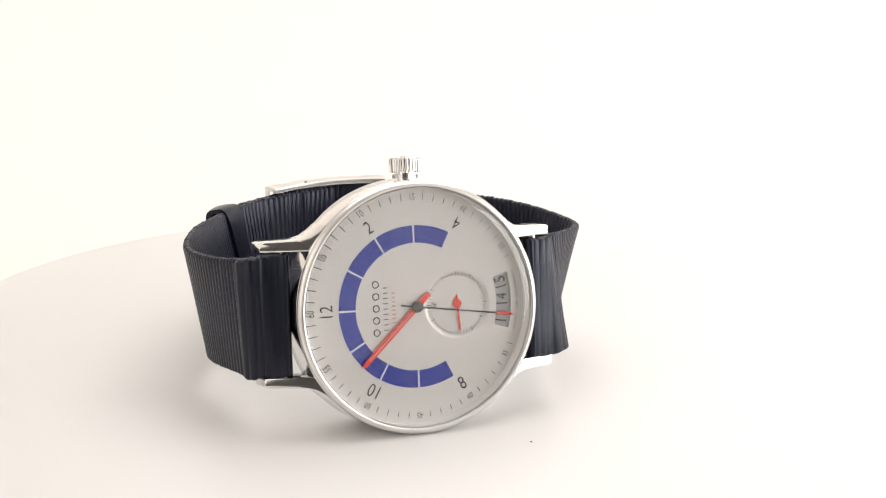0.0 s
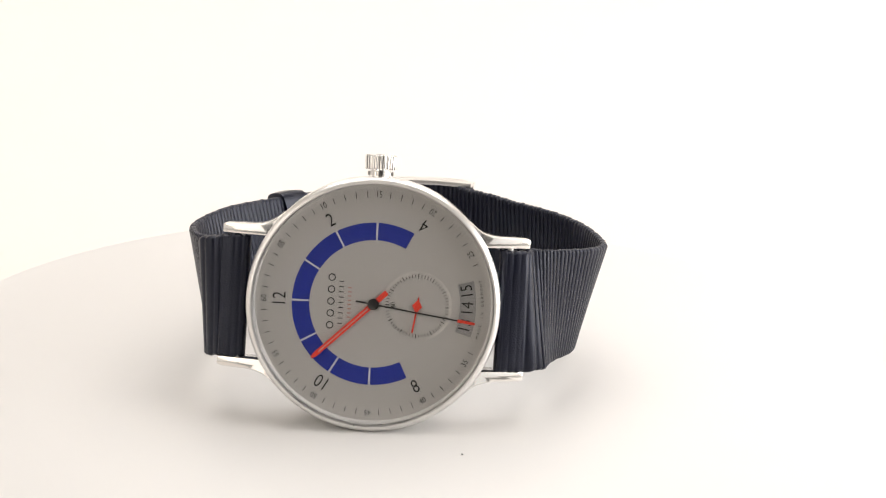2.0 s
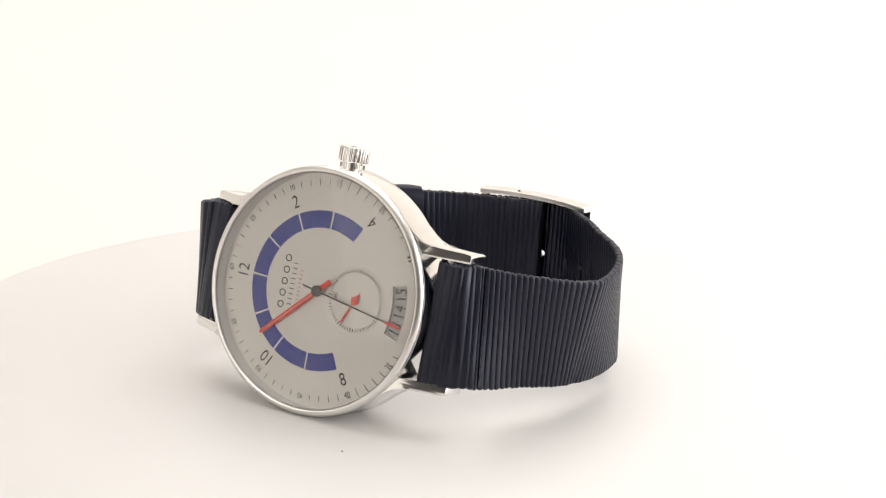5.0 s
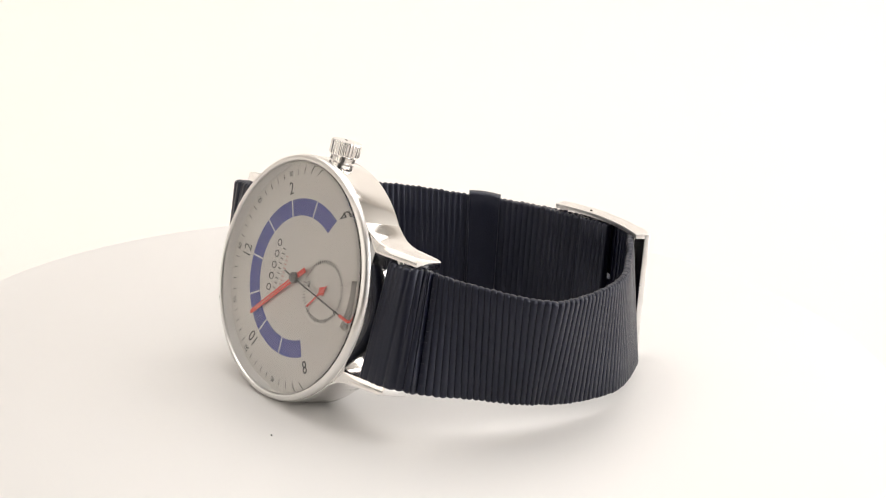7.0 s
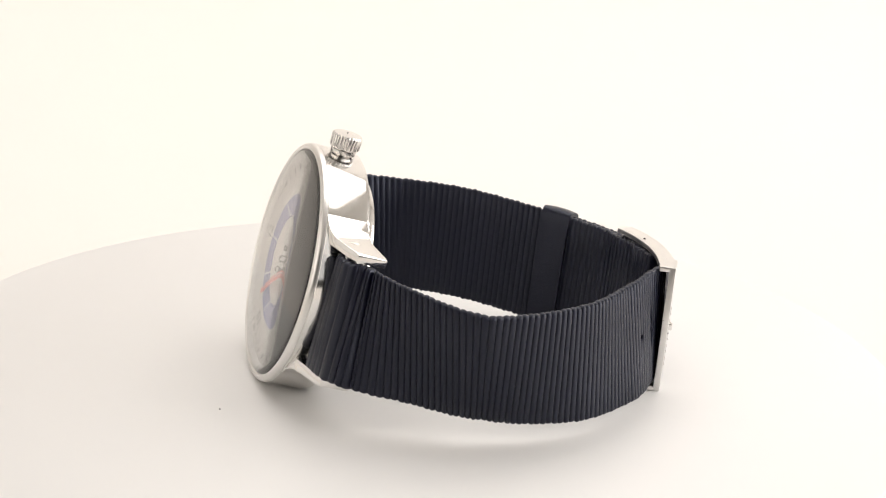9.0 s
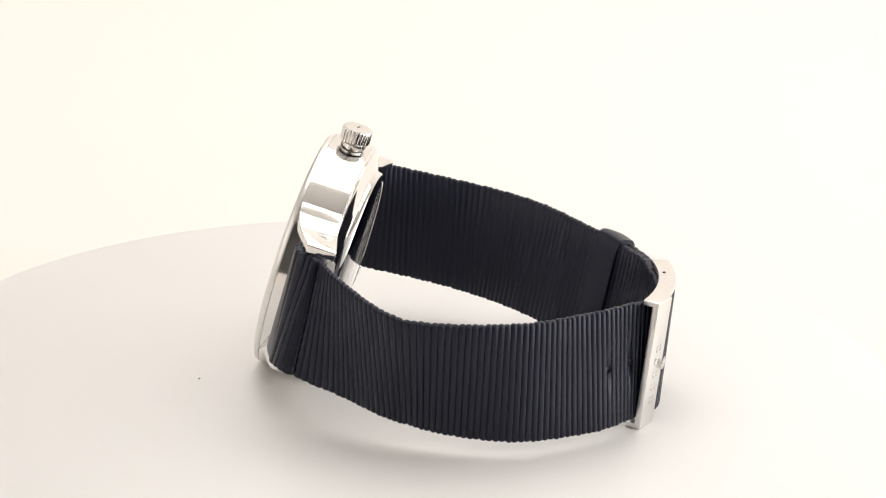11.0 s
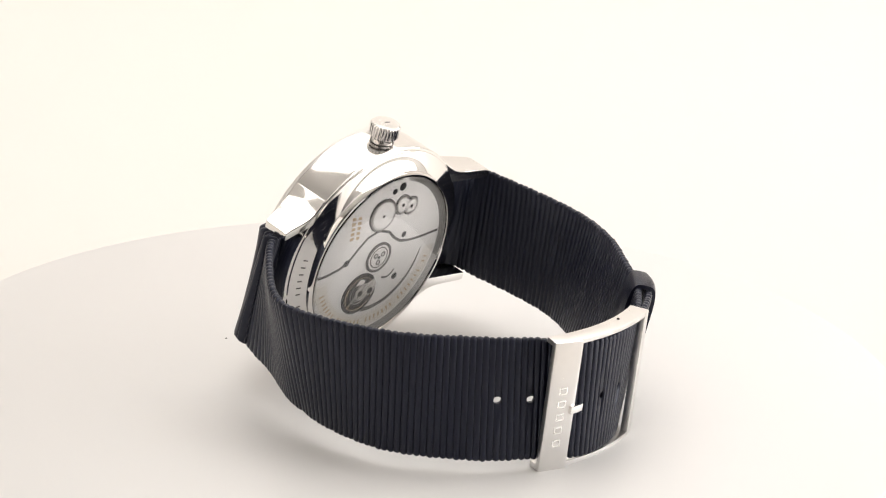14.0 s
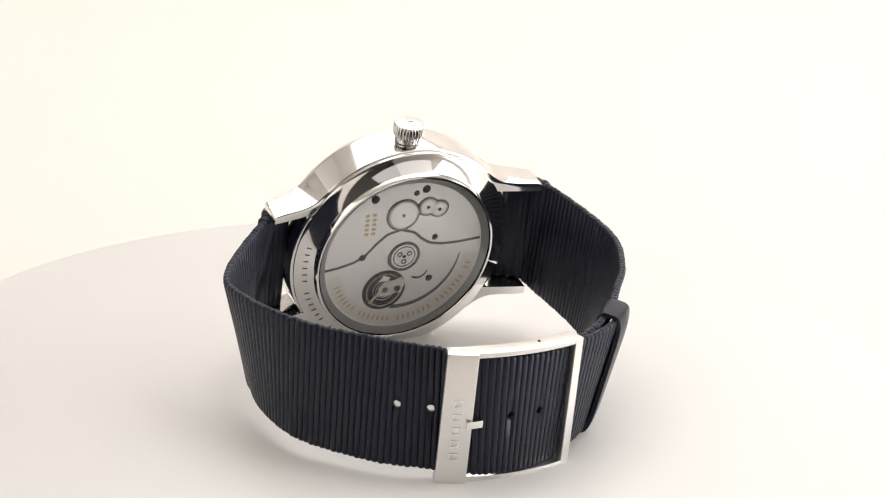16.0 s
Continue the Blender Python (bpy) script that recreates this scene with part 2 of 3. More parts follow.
def build_case():
    case = part("case", lathe([(19.9, -1.45), (19.9, 0.5), (21.05, 0.5), (21.12, 0.42), (21.12, -6.2), (21.0, -6.55), (20.7, -6.75), (20.2, -6.8), (17.0, -6.8), (17.0, -1.45)], 200),
                STEEL, watch, "polished stainless steel round case", m=HEAD)
    part("bezel", lathe([(19.9, 0.53), (19.9, 1.42), (20.05, 1.62), (20.3, 1.68), (20.7, 1.52), (20.98, 1.18), (21.1, 0.8), (21.1, 0.53)], 200),
         STEEL_SATIN, case, "thin satin steel bezel")
    # four lugs
    outline = [(10.35, 25.7), (11.8, 25.7), (12.0, 24.9), (12.1, 20.6), (12.25, 19.2), (12.65, 17.9), (13.4, 16.7), (14.6, 15.3), (14.0, 14.6),
               (12.0, 15.6), (10.35, 17.4)]
    for sx in (1, -1):
        for sy in (1, -1):
            bm = bmesh.new()
            def top(y):
                f = max(0.0, min(1.0, (y - 15.5) / 10.2))
                return 0.55 - 4.1 * f ** 1.25
            def low(y):
                f = max(0.0, min(1.0, (y - 15.5) / 10.2))
                return -6.6 - 2.0 * f
            hi = [bm.verts.new((sx * x * U, sy * y * U, top(y) * U)) for x, y in outline]
            lo = [bm.verts.new((sx * x * U, sy * y * U, low(y) * U)) for x, y in outline]
            n = len(hi)
            bm.faces.new(hi)
            bm.faces.new(lo[::-1])
            for k in range(n):
                bm.faces.new((hi[k], lo[k], lo[(k + 1) % n], hi[(k + 1) % n]))
            bmesh.ops.recalc_face_normals(bm, faces=bm.faces)
            edges = [e for e in bm.edges if len(e.link_faces) == 2 and e.calc_face_angle(0) > 0.7]
            bmesh.ops.bevel(bm, geom=edges, offset=0.22 * U, segments=2, profile=0.6, affect="EDGES")
            part("lug", bm, STEEL, case, angle=22)
    # spring bars
    for sy in (1, -1):
        bm = bmesh.new()
        bmesh.ops.create_cone(bm, cap_ends=True, segments=20, radius1=0.5 * U, radius2=0.5 * U, depth=21.4 * U,
                              matrix=Matrix.Translation((0, sy * 22.4 * U, (-3.3 if sy > 0 else -2.9) * U)) @ Matrix.Rotation(math.pi / 2, 4, "Y"))
        part("spring_bar", bm, STEEL_SATIN, case)
    # closed back with a sapphire window
    back = part("case_back", lathe([(20.6, -6.7), (20.5, -7.0), (20.1, -7.2), (17.35, -8.1), (17.2, -8.25), (17.1, -8.95), (16.9, -9.2), (16.6, -9.2), (16.5, -9.05),
                                    (16.4, -8.6), (16.4, -6.7)], 200), POLISH, watch, "polished steel back ring with engraving", m=HEAD)
    k = 0
    for a in np.linspace(168, 232, 16):
        k += 1
        if k % 7 == 0:
            continue
        r = 18.7
        x, y = on_dial(r, a)
        m = Matrix.Translation((x * U, y * U, -7.69 * U)) @ Matrix.Rotation(radians(-a), 4, "Z") @ Matrix.Rotation(radians(18.1), 4, "X")
        bm = prism(bar(0, 0, 0.2, 0.85), -0.03, 0.03)
        bm.transform(m)
        part("engraved_bar", bm, ROTOR_DARK, back)
    part("back_glass", lathe([(0, -9.4), (8, -9.36), (15.8, -9.2), (16.35, -8.95), (16.35, -8.7), (0, -8.7)], 128, closed=False), GLASS, watch,
         "clear sapphire window in the back", m=HEAD).visible_shadow = False
    # crown
    crown = part("crown", lathe([(0, 0.0), (1.55, 0.0), (1.55, 0.55), (1.95, 0.6), (1.95, 1.0), (1.6, 1.05), (1.6, 1.25), (0, 1.25)], 48, closed=False),
                 STEEL, watch, "fluted polished steel crown",
                 m=HEAD @ Matrix.Translation((20.95 * U, 0, -3.3 * U)) @ Matrix.Rotation(math.pi / 2, 4, "Y"))
    part("crown_collar", prism(gear(0, 0, 2.2, 30, 0.22), 0.32, 1.0), STEEL, crown, smooth=False)
    teeth = 26
    bm = bmesh.new()
    levels = []
    for z, s, d in ((1.2, 0.92, 0.0), (1.35, 0.98, 1), (3.05, 1.0, 1), (3.25, 0.97, 0.5), (3.42, 0.90, 0.0), (3.48, 0.5, 0.0)):
        ring = []
        for q in range(teeth * 6):
            a = 2 * math.pi * q / (teeth * 6)
            groove = (0.0, 0.0, 0.06, 0.27, 0.27, 0.06)[q % 6] * d
            ring.append(bm.verts.new(((2.68 * s - groove) * U * math.cos(a), (2.68 * s - groove) * U * math.sin(a), (z * 1.1) * U)))
        levels.append(ring)
    for a, b in zip(levels, levels[1:]):
        for q in range(len(a)):
            bm.faces.new((a[q], a[(q + 1) % len(a)], b[(q + 1) % len(a)], b[q]))
    bm.faces.new(levels[0][::-1])
    bm.faces.new(levels[-1])
    part("crown_cap", bm, STEEL, crown)
    emblem = bmesh.new()
    prism(bar(0, 0.35, 0.22, 0.9, 20), 3.81, 3.87, emblem)
    part("emblem", emblem, GREY_PRINT, crown)
    return case


build_case()


def build_dial():
    # plate with a real opening for the date and a sunk small-seconds dial
    dial = part("dial", lathe([(0, -0.5), (19.88, -0.5), (19.88, 0.0), (0, 0.0)], 200, closed=False), DIAL, watch,
                "silver-grey galvanised dial", m=FACE)
    part("flange_ring", lathe([(19.2, 0.01), (19.88, 0.01), (19.88, 1.73), (19.76, 1.73), (19.5, 0.5)], 160), FLANGE, watch, "pale flange ring round the dial", m=FACE)
    cut = bmesh.new()
    prism(circle(0, -7.25, 5.78, 96), -0.16, 1.0, cut)
    c1 = part("cut", cut, DIAL, m=FACE)
    cut = sector(14.3, 17.0, 164, 196, -1.0, 1.0, 24)
    c2 = part("cut", cut, DIAL, m=FACE)
    for c in (c1, c2):
        md = dial.modifiers.new("cut", "BOOLEAN")
        md.object, md.operation, md.solver = c, "DIFFERENCE", "EXACT"
    bpy.context.view_layer.update()
    me = bpy.data.meshes.new_from_object(dial.evaluated_get(bpy.context.evaluated_depsgraph_get()))
    dial.modifiers.clear()
    dial.data = me
    me.shade_smooth()
    me.set_sharp_from_angle(angle=radians(30))
    for c in (c1, c2):
        bpy.data.objects.remove(c)
    # power-like blue arc in eight segments
    edges = [-117.3, -90, -60, -30, 0, 30, 60, 90, 117.3]
    for a0, a1 in zip(edges, edges[1:]):
        g0 = 0.0 if a0 == -117.3 else 0.75
        g1 = 0.0 if a1 == 117.3 else 0.75
        part("blue_segment", sector(10.55, 13.45, a0 + g0, a1 - g1, 0.0, 0.05, 16), BLUE, dial, smooth=False)
    for a in edges[1:-1]:
        x, y = on_dial(12.0, a)
        part("divider", prism(bar(x, y, 0.26, 2.9, a), 0.0, 0.035), PALE_PRINT, dial, smooth=False)
    for text, a in (("12", 0), ("2", 60), ("4", 120), ("8", 240), ("10", 300)):
        x, y = on_dial(15.45, a)
        lettering("numeral", text, 2.25, x, y, a + (180 if 90 < a < 270 else 0), 0.05, BLACK_PRINT, dial, 0.8, -0.012)
    for k in range(60):
        a = k * 6
        if 27 <= k <= 33:
            continue
        if k % 5 == 0:
            x, y = on_dial(18.05, a)
            lettering("minute_numeral", "%02d" % (k or 60), 0.98, x, y, a + (180 if 90 < a < 270 else 0), 0.05, GREY_PRINT, dial, 0.85, -0.005)
        else:
            x, y = on_dial(18.05, a)
            part("tick", prism(bar(x, y, 0.12, 0.95, a), 0.0, 0.05), TICK_PRINT, dial, smooth=False)
    for k, ch in enumerate("MADE IN GERMANY"):
        if ch != " ":
            a = 195.0 - 30.0 * k / 14
            x, y = on_dial(18.05, a)
            lettering("dial_letter", ch, 0.5, x, y, a + 180, 0.05, GREY_PRINT, dial, 0.9)
    # maker's mark as plain shapes
    for k in range(5):
        x = -3.85 + 1.98 * k
        part("mark", lathe([(0.45, 0.0), (0.62, 0.0), (0.62, 0.05), (0.45, 0.05)], 24), BLACK_PRINT, dial, smooth=False).location = (x * U, 7.0 * U, 0)
    for k in range(9):
        part("mark_small", prism(bar(-3.5 + 0.87 * k, 5.35, 0.15, 0.8), 0.0, 0.05), TICK_PRINT, dial, smooth=False)
    for k in range(8):
        part("mark_red", prism(bar(-2.4 + 0.7 * k, 3.95, 0.22, 0.6), 0.0, 0.05), RED_PRINT, dial, smooth=False)
    # small seconds
    sub = part("small_seconds_dial", lathe([(4.6, -0.159), (5.1, -0.135), (5.70, -0.018), (5.778, -0.004), (5.778, -0.159)], 96), DIAL, dial,
               "bevelled rim of the small seconds dial")
    sub.location = (0, -7.25 * U, 0)
    for k in range(60):
        x, y = on_dial(4.98, k * 6)
        part("tick", prism(bar(x, y, 0.09 if k % 5 else 0.14, 0.55 if k % 5 else 0.75, k * 6), -0.15, -0.06), TICK_PRINT, sub, smooth=False)
    lettering("seconds_numeral", "60", 0.8, 0, 3.95, 0, -0.1, GREY_PRINT, sub)
    # date disc
    date = part("date_disc", sector(13.6, 17.6, 158, 202, -0.62, -0.52, 24), DATE_PAPER, watch, "grey date disc in the window", m=FACE, smooth=False)
    for text, a in (("15", 169.5), ("14", 180), ("13", 190.5)):
        x, y = on_dial(15.65, a)
        lettering("date_numeral", text, 2.0, x, y, a + 180, -0.49, BLACK_PRINT, date, 0.85)
    # crystal
    dome = [(0, 2.55), (5, 2.5), (10, 2.33), (15, 2.02), (18.5, 1.72), (19.6, 1.58), (19.85, 1.4), (19.85, 1.0), (0, 1.15)]
    part("crystal", lathe(dome, 160, closed=False), GLASS, watch, "slightly domed clear sapphire crystal", m=HEAD).visible_shadow = False
    return dial


build_dial()


def pointer(name, outline, z0, z1, mat, deg, label):
    return part(name, prism(outline, z0, z1), mat, watch, label, smooth=False, m=FACE @ Matrix.Rotation(radians(-deg), 4, "Z"))


HOUR, MINUTE = 316.0, 188.0
hour_hand = pointer("hour_hand", [(-0.44, -3.0), (0.44, -3.0), (0.44, 0), (0.40, 12.6), (0.2, 13.6), (-0.2, 13.6), (-0.40, 12.6), (-0.44, 0)], 0.42, 0.56, RED, HOUR,
                 "red lacquered hour hand")
part("inlay", prism([(-0.08, 1.2), (0.08, 1.2), (0.08, 12.0), (-0.08, 12.0)], 0.562, 0.6), RED_PRINT, hour_hand, smooth=False)
minute_hand = pointer("minute_hand", [(-0.14, -2.9), (0.14, -2.9), (0.13, 14.7), (-0.13, 14.7)], 0.68, 0.78, HAND_GREY, MINUTE, "thin dark grey minute hand with red tip")
part("red_tip", prism([(-0.26, 14.2), (0.26, 14.2), (0.2, 17.1), (-0.2, 17.1)], 0.66, 0.82), RED, minute_hand, smooth=False)
part("hand_hub", lathe([(0, 1.0), (0.5, 1.0), (0.95, 0.92), (0.95, 0.4), (0, 0.4)], 40, closed=False), HAND_GREY, watch, "dark hub under the pointers", m=FACE)
SECOND_PIVOT = Matrix.Translation((0, -7.25 * U, 0))
second_hand = part("second_hand", prism([(0, 1.75), (0.22, 0.85), (0.85, 0.0), (0.22, -0.85), (0.15, -1.0), (0.15, -4.5), (-0.15, -4.5), (-0.13, -1.0),
                                         (-0.22, -0.85), (-0.85, 0.0), (-0.22, 0.85)], 0.05, 0.15), RED, watch, "red diamond-shaped small seconds hand", smooth=False,
                   m=FACE @ SECOND_PIVOT)


def build_movement():
    plate = part("movement_plate", lathe([(0, -8.0), (16.3, -8.0), (16.3, -6.9), (0, -6.9)], 128, closed=False), ROTOR, watch,
                 "pale rhodium-plated movement plate", m=HEAD)
    wave = [(-15.2, -1.2), (-12.5, -0.8), (-9.5, 0.0), (-7.6, 1.2), (-5.8, 3.3), (-3.8, 5.1), (-1.2, 5.75), (1.4, 4.9), (3.2, 3.2), (4.8, 2.2), (7, 1.7), (10, 1.6), (14.6, 1.9)]
    # dark line of the wave between bridge and rotor
    bm = bmesh.new()
    n = len(wave)
    pts = []
    for k, (y, x) in enumerate(wave):
        a = wave[max(0, k - 1)]
        b = wave[min(n - 1, k + 1)]
        d = Vector((b[1] - a[1], b[0] - a[0])).normalized()
        pts.append((Vector((x, y)), Vector((-d.y, d.x))))
    strip = [tuple(p + q * 0.27) for p, q in pts] + [tuple(p - q * 0.27) for p, q in pts[::-1]]
    prism(strip, -8.06, -8.0, bm)
    part("wave_edge", bm, ROTOR_DARK, plate, smooth=False)
    # ribbed upper bridge on the crown's side of the wave
    a0, a1 = math.atan2(14.6, 1.9), math.atan2(-15.2, -1.2)
    rim = [(15.4 * math.cos(a0 + (a1 - a0) * k / 40), 15.4 * math.sin(a0 + (a1 - a0) * k / 40)) for k in range(1, 40)]
    part("upper_bridge", prism([(x, y) for y, x in wave] + rim, -8.045, -8.0), RIBBED, plate, "bridge with fine straight ribbing", smooth=False)
    # grey of this ring stands in for shade inside the window's edge
    part("outer_shade_ring", lathe([(14.95, -8.06), (15.3, -8.25), (16.3, -8.62), (16.3, -8.0), (14.95, -8.0)], 128), RIM_SHADE, plate, "ring round the movement, its grey stands in for shade")
    part("engraved_band", sector(12.0, 14.5, 192, 356, -8.05, -8.0, 60), BAND, plate, smooth=False)
    for k, a in enumerate(np.linspace(202, 346, 34)):
        if k % 8 != 7:
            x, y = on_dial(13.25, a)
            part("gold_bar", prism(bar(x, y, 0.34, 0.95, a), -8.075, -8.05), GOLD_PRINT, plate, smooth=False)
    # shade of the rotor's tapered slot and small crescent by its bearing, in colour
    arc = [on_dial(11.1, 262 + 94 * k / 50) for k in range(51)]
    arc += [on_dial(11.05 - 0.75 * (1 - k / 50) ** 0.5, 262 + 94 * k / 50) for k in range(50, -1, -1)]
    part("arc_slot_shade", prism(arc, -8.07, -8.0), ROTOR_DARK, plate, smooth=False)
    moon = [(-3.4 + 1.9 * math.sin(q), 3.2 + 1.9 * math.cos(q)) for q in np.linspace(-2.3, -0.2, 16)]
    moon += [(-3.25 + 1.62 * math.sin(q), 3.3 + 1.62 * math.cos(q)) for q in np.linspace(-0.3, -2.2, 16)]
    part("crescent_slot_shade", prism(moon, -8.06, -8.0), ROTOR_DARK, plate, smooth=False)
    for r0, r1, zz, mat in ((2.55, 3.05, -8.2, ROTOR_DARK), (0.0, 2.5, -8.16, ROTOR), (1.95, 2.15, -8.2, ROTOR_DARK)):
        prof = [(r0, zz), (r1, zz), (r1, -8.0), (r0, -8.0)]
        part("bearing_ring", lathe(prof, 48, closed=r0 > 0), mat, plate)
    for k in range(3):
        x, y = on_dial(1.05, 30 + 120 * k)
        part("bearing_screw", lathe([(0.28, -8.24), (0.52, -8.24), (0.52, -8.1), (0.28, -8.1)], 20), ROTOR_DARK, plate).location = (x * U, y * U, 0)
    part("bearing_pin", prism(circle(0, 0, 0.32, 16), -8.25, -8.1), DARK, plate, smooth=False)
    for x, y, r in ((12.5, -6.8, 0.72), (13.5, 2.7, 0.72), (-5.5, 5.6, 0.55), (0.8, -8.1, 0.6), (3.3, 5.6, 0.55), (12.9, 0.9, 0.5)):
        part("screw", lathe([(0, -8.07), (r, -8.07), (r + 0.12, -8.02), (r + 0.12, -8.0), (0, -8.0)], 24, closed=False), DARK, plate).location = (x * U, y * U, 0)
    for x, y, r, t in ((8.8, -1.2, 3.05, 44), (9.9, 3.4, 1.8, 28), (9.2, 5.7, 1.65, 26)):
        # dark disc puts the shade round each wheel into colour
        part("wheel_shade", prism(circle(x, y, r + 0.16, 40), -8.06, -8.0), ROTOR_DARK, plate, smooth=False)
        wheel = part("wheel", prism(gear(x, y, r, t, 0.42), -8.2, -8.05), STEEL_SATIN, plate, smooth=False)
        face = lathe([(0, -8.27), (r * 0.42, -8.27), (r * 0.47, -8.23), (r * 0.52, -8.27), (r - 0.62, -8.27), (r - 0.55, -8.2), (0, -8.2)], 40, closed=False)
        bmesh.ops.translate(face, verts=face.verts, vec=(x * U, y * U, 0))
        part("wheel_face", face, ROTOR, wheel)
        part("wheel_pin", prism(circle(x, y, 0.32, 16), -8.31, -8.27), ROTOR_DARK, wheel, smooth=False)
    # balance well: shade as a dark disc; balance rim, hairspring, cock, jewels and screws
    centre = Vector((-6.8 * U, -3.1 * U, 0))

    def in_well(name, bm, mat, label="", smooth=True):
        bmesh.ops.translate(bm, verts=bm.verts, vec=centre)
        return part(name, bm, mat, plate, label, smooth)

    in_well("balance_well_shade", lathe([(0, -8.03), (3.9, -8.03), (4.05, -8.1), (4.15, -8.0), (0, -8.0)], 48, closed=False), DARK)
    in_well("balance_wheel", lathe([(3.2, -8.14), (3.45, -8.14), (3.45, -8.05), (3.2, -8.05)], 48), BRASS, "brass rim of the balance")
    coil = bmesh.new()
    for r in (1.5, 2.05):
        lathe([(r, -8.12), (r + 0.12, -8.12), (r + 0.12, -8.06), (r, -8.06)], 32, bm=coil)
    in_well("hairspring", coil, STEEL_SATIN)
    cock = [(1.2, 3.9), (2.6, 3.1), (1.9, 1.6), (2.0, 0.2), (0.7, -1.2), (-1.0, -1.0), (-1.5, 0.5), (-0.8, 1.7), (-0.9, 3.4)]
    in_well("balance_cock", prism(cock, -8.26, -8.14), STEEL, "polished steel balance cock", False)
    in_well("regulator_arm", prism([(-0.3, -0.4), (-2.6, -2.5), (-2.2, -2.9), (0.2, -0.7)], -8.22, -8.15), STEEL, smooth=False)
    in_well("stud_plate", prism([(2.0, -1.2), (3.1, -0.4), (2.6, 0.9), (1.9, 0.4)], -8.2, -8.12), ROTOR, smooth=False)
    in_well("cock_bevel", prism(circle(0.1, 2.5, 0.62, 20), -8.3, -8.26), DARK, smooth=False)
    in_well("jewel", prism(circle(0.1, 0.1, 0.6, 20), -8.3, -8.26), ROTOR_DARK, smooth=False)
    in_well("regulator_screw", prism(circle(-2.1, -2.4, 0.42, 16), -8.28, -8.22), BRASS, smooth=False)
    for row in range(2):
        for k in range(5):
            part("gold_bar", prism(bar(5.6 + 0.95 * k, -7.9 + 1.3 * row, 0.6, 0.75), -8.06, -8.0), GOLD_PRINT, plate, smooth=False)


build_movement()


# ---- strap ----
def catmull(ctrl, m=24):
    c = [Vector(p) for p in ctrl]
    c = [2 * c[0] - c[1]] + c + [2 * c[-1] - c[-2]]
    out = []
    for i in range(1, len(c) - 2):
        for k in range(m):
            u = k / m
            a, b, d, e = c[i - 1], c[i], c[i + 1], c[i + 2]
            out.append(0.5 * (2 * b + (d - a) * u + (2 * a - 5 * b + 4 * d - e) * u * u + (3 * b - a - 3 * d + e) * u ** 3))
    out.append(c[-2])
    return out


# centre line of the strap ring, from the 6 o'clock bar round the back to the 12 o'clock bar
RING = [(20.0, -9.0, 18.7), (23.1, -6.8, 18.4), (24.2, -4.4, 18.0), (26.8, 4.9, 16.1), (27.9, 18.0, 13.8), (19.4, 32.2, 12.6), (6.5, 39.9, 12.0),
        (-2.3, 42.7, 11.8), (-12.4, 44.2, 11.2), (-23.2, 36.8, 10.7), (-30.4, 23.8, 11.6),
        (-34.1, 7.0, 13.9), (-34.6, -7.6, 15.0), (-26.3, -22.6, 18.4), (-22.2, -24.4, 19.6), (-18.4, -23.9, 19.7)]
# outward lean of the strap at these points
LEAN = [0.0, 0.0, -0.18, 0.06, 0.25, 0.0, -0.12, -0.06, 0.05, 0.12, 0.26, 0.30, 0.20, 0.1, 0.0, 0.0]
LINE = catmull(RING)
ARC = [0.0]
for p, q in zip(LINE, LINE[1:]):
    ARC.append(ARC[-1] + (q - p).length)
TOTAL = ARC[-1]
HEAD_UP = Vector((-0.0678, 0.2405, 0.9683))
LINE_NP, ARC_NP = np.array([tuple(p) for p in LINE]), np.array(ARC)
LEAN_NP = np.interp(np.arange(len(LINE)) / 24, np.arange(len(LEAN)), LEAN)


def at(s):
    return Vector([float(np.interp(s, ARC_NP, LINE_NP[:, k])) for k in range(3)])


def frame_at(s):
    """Centre, outward normal and upward direction of the ring at arc length s."""
    p = at(s)
    t = (at(min(TOTAL, s + 0.6)) - at(max(0.0, s - 0.6))).normalized()
    f = max(0.0, 1 - min(s, TOTAL - s) / 16)
    f = f * f * (3 - 2 * f)
    up = (Vector((0, 0, 1)) * (1 - f) + HEAD_UP * f).normalized()
    out = t.cross(up).normalized()
    up = (up + out * float(np.interp(s, ARC_NP, LEAN_NP))).normalized()
    return p, t.cross(up).normalized(), up


def near(x, y):
    return ARC[min(range(len(LINE)), key=lambda i: (LINE[i].x - x) ** 2 + (LINE[i].y - y) ** 2)]


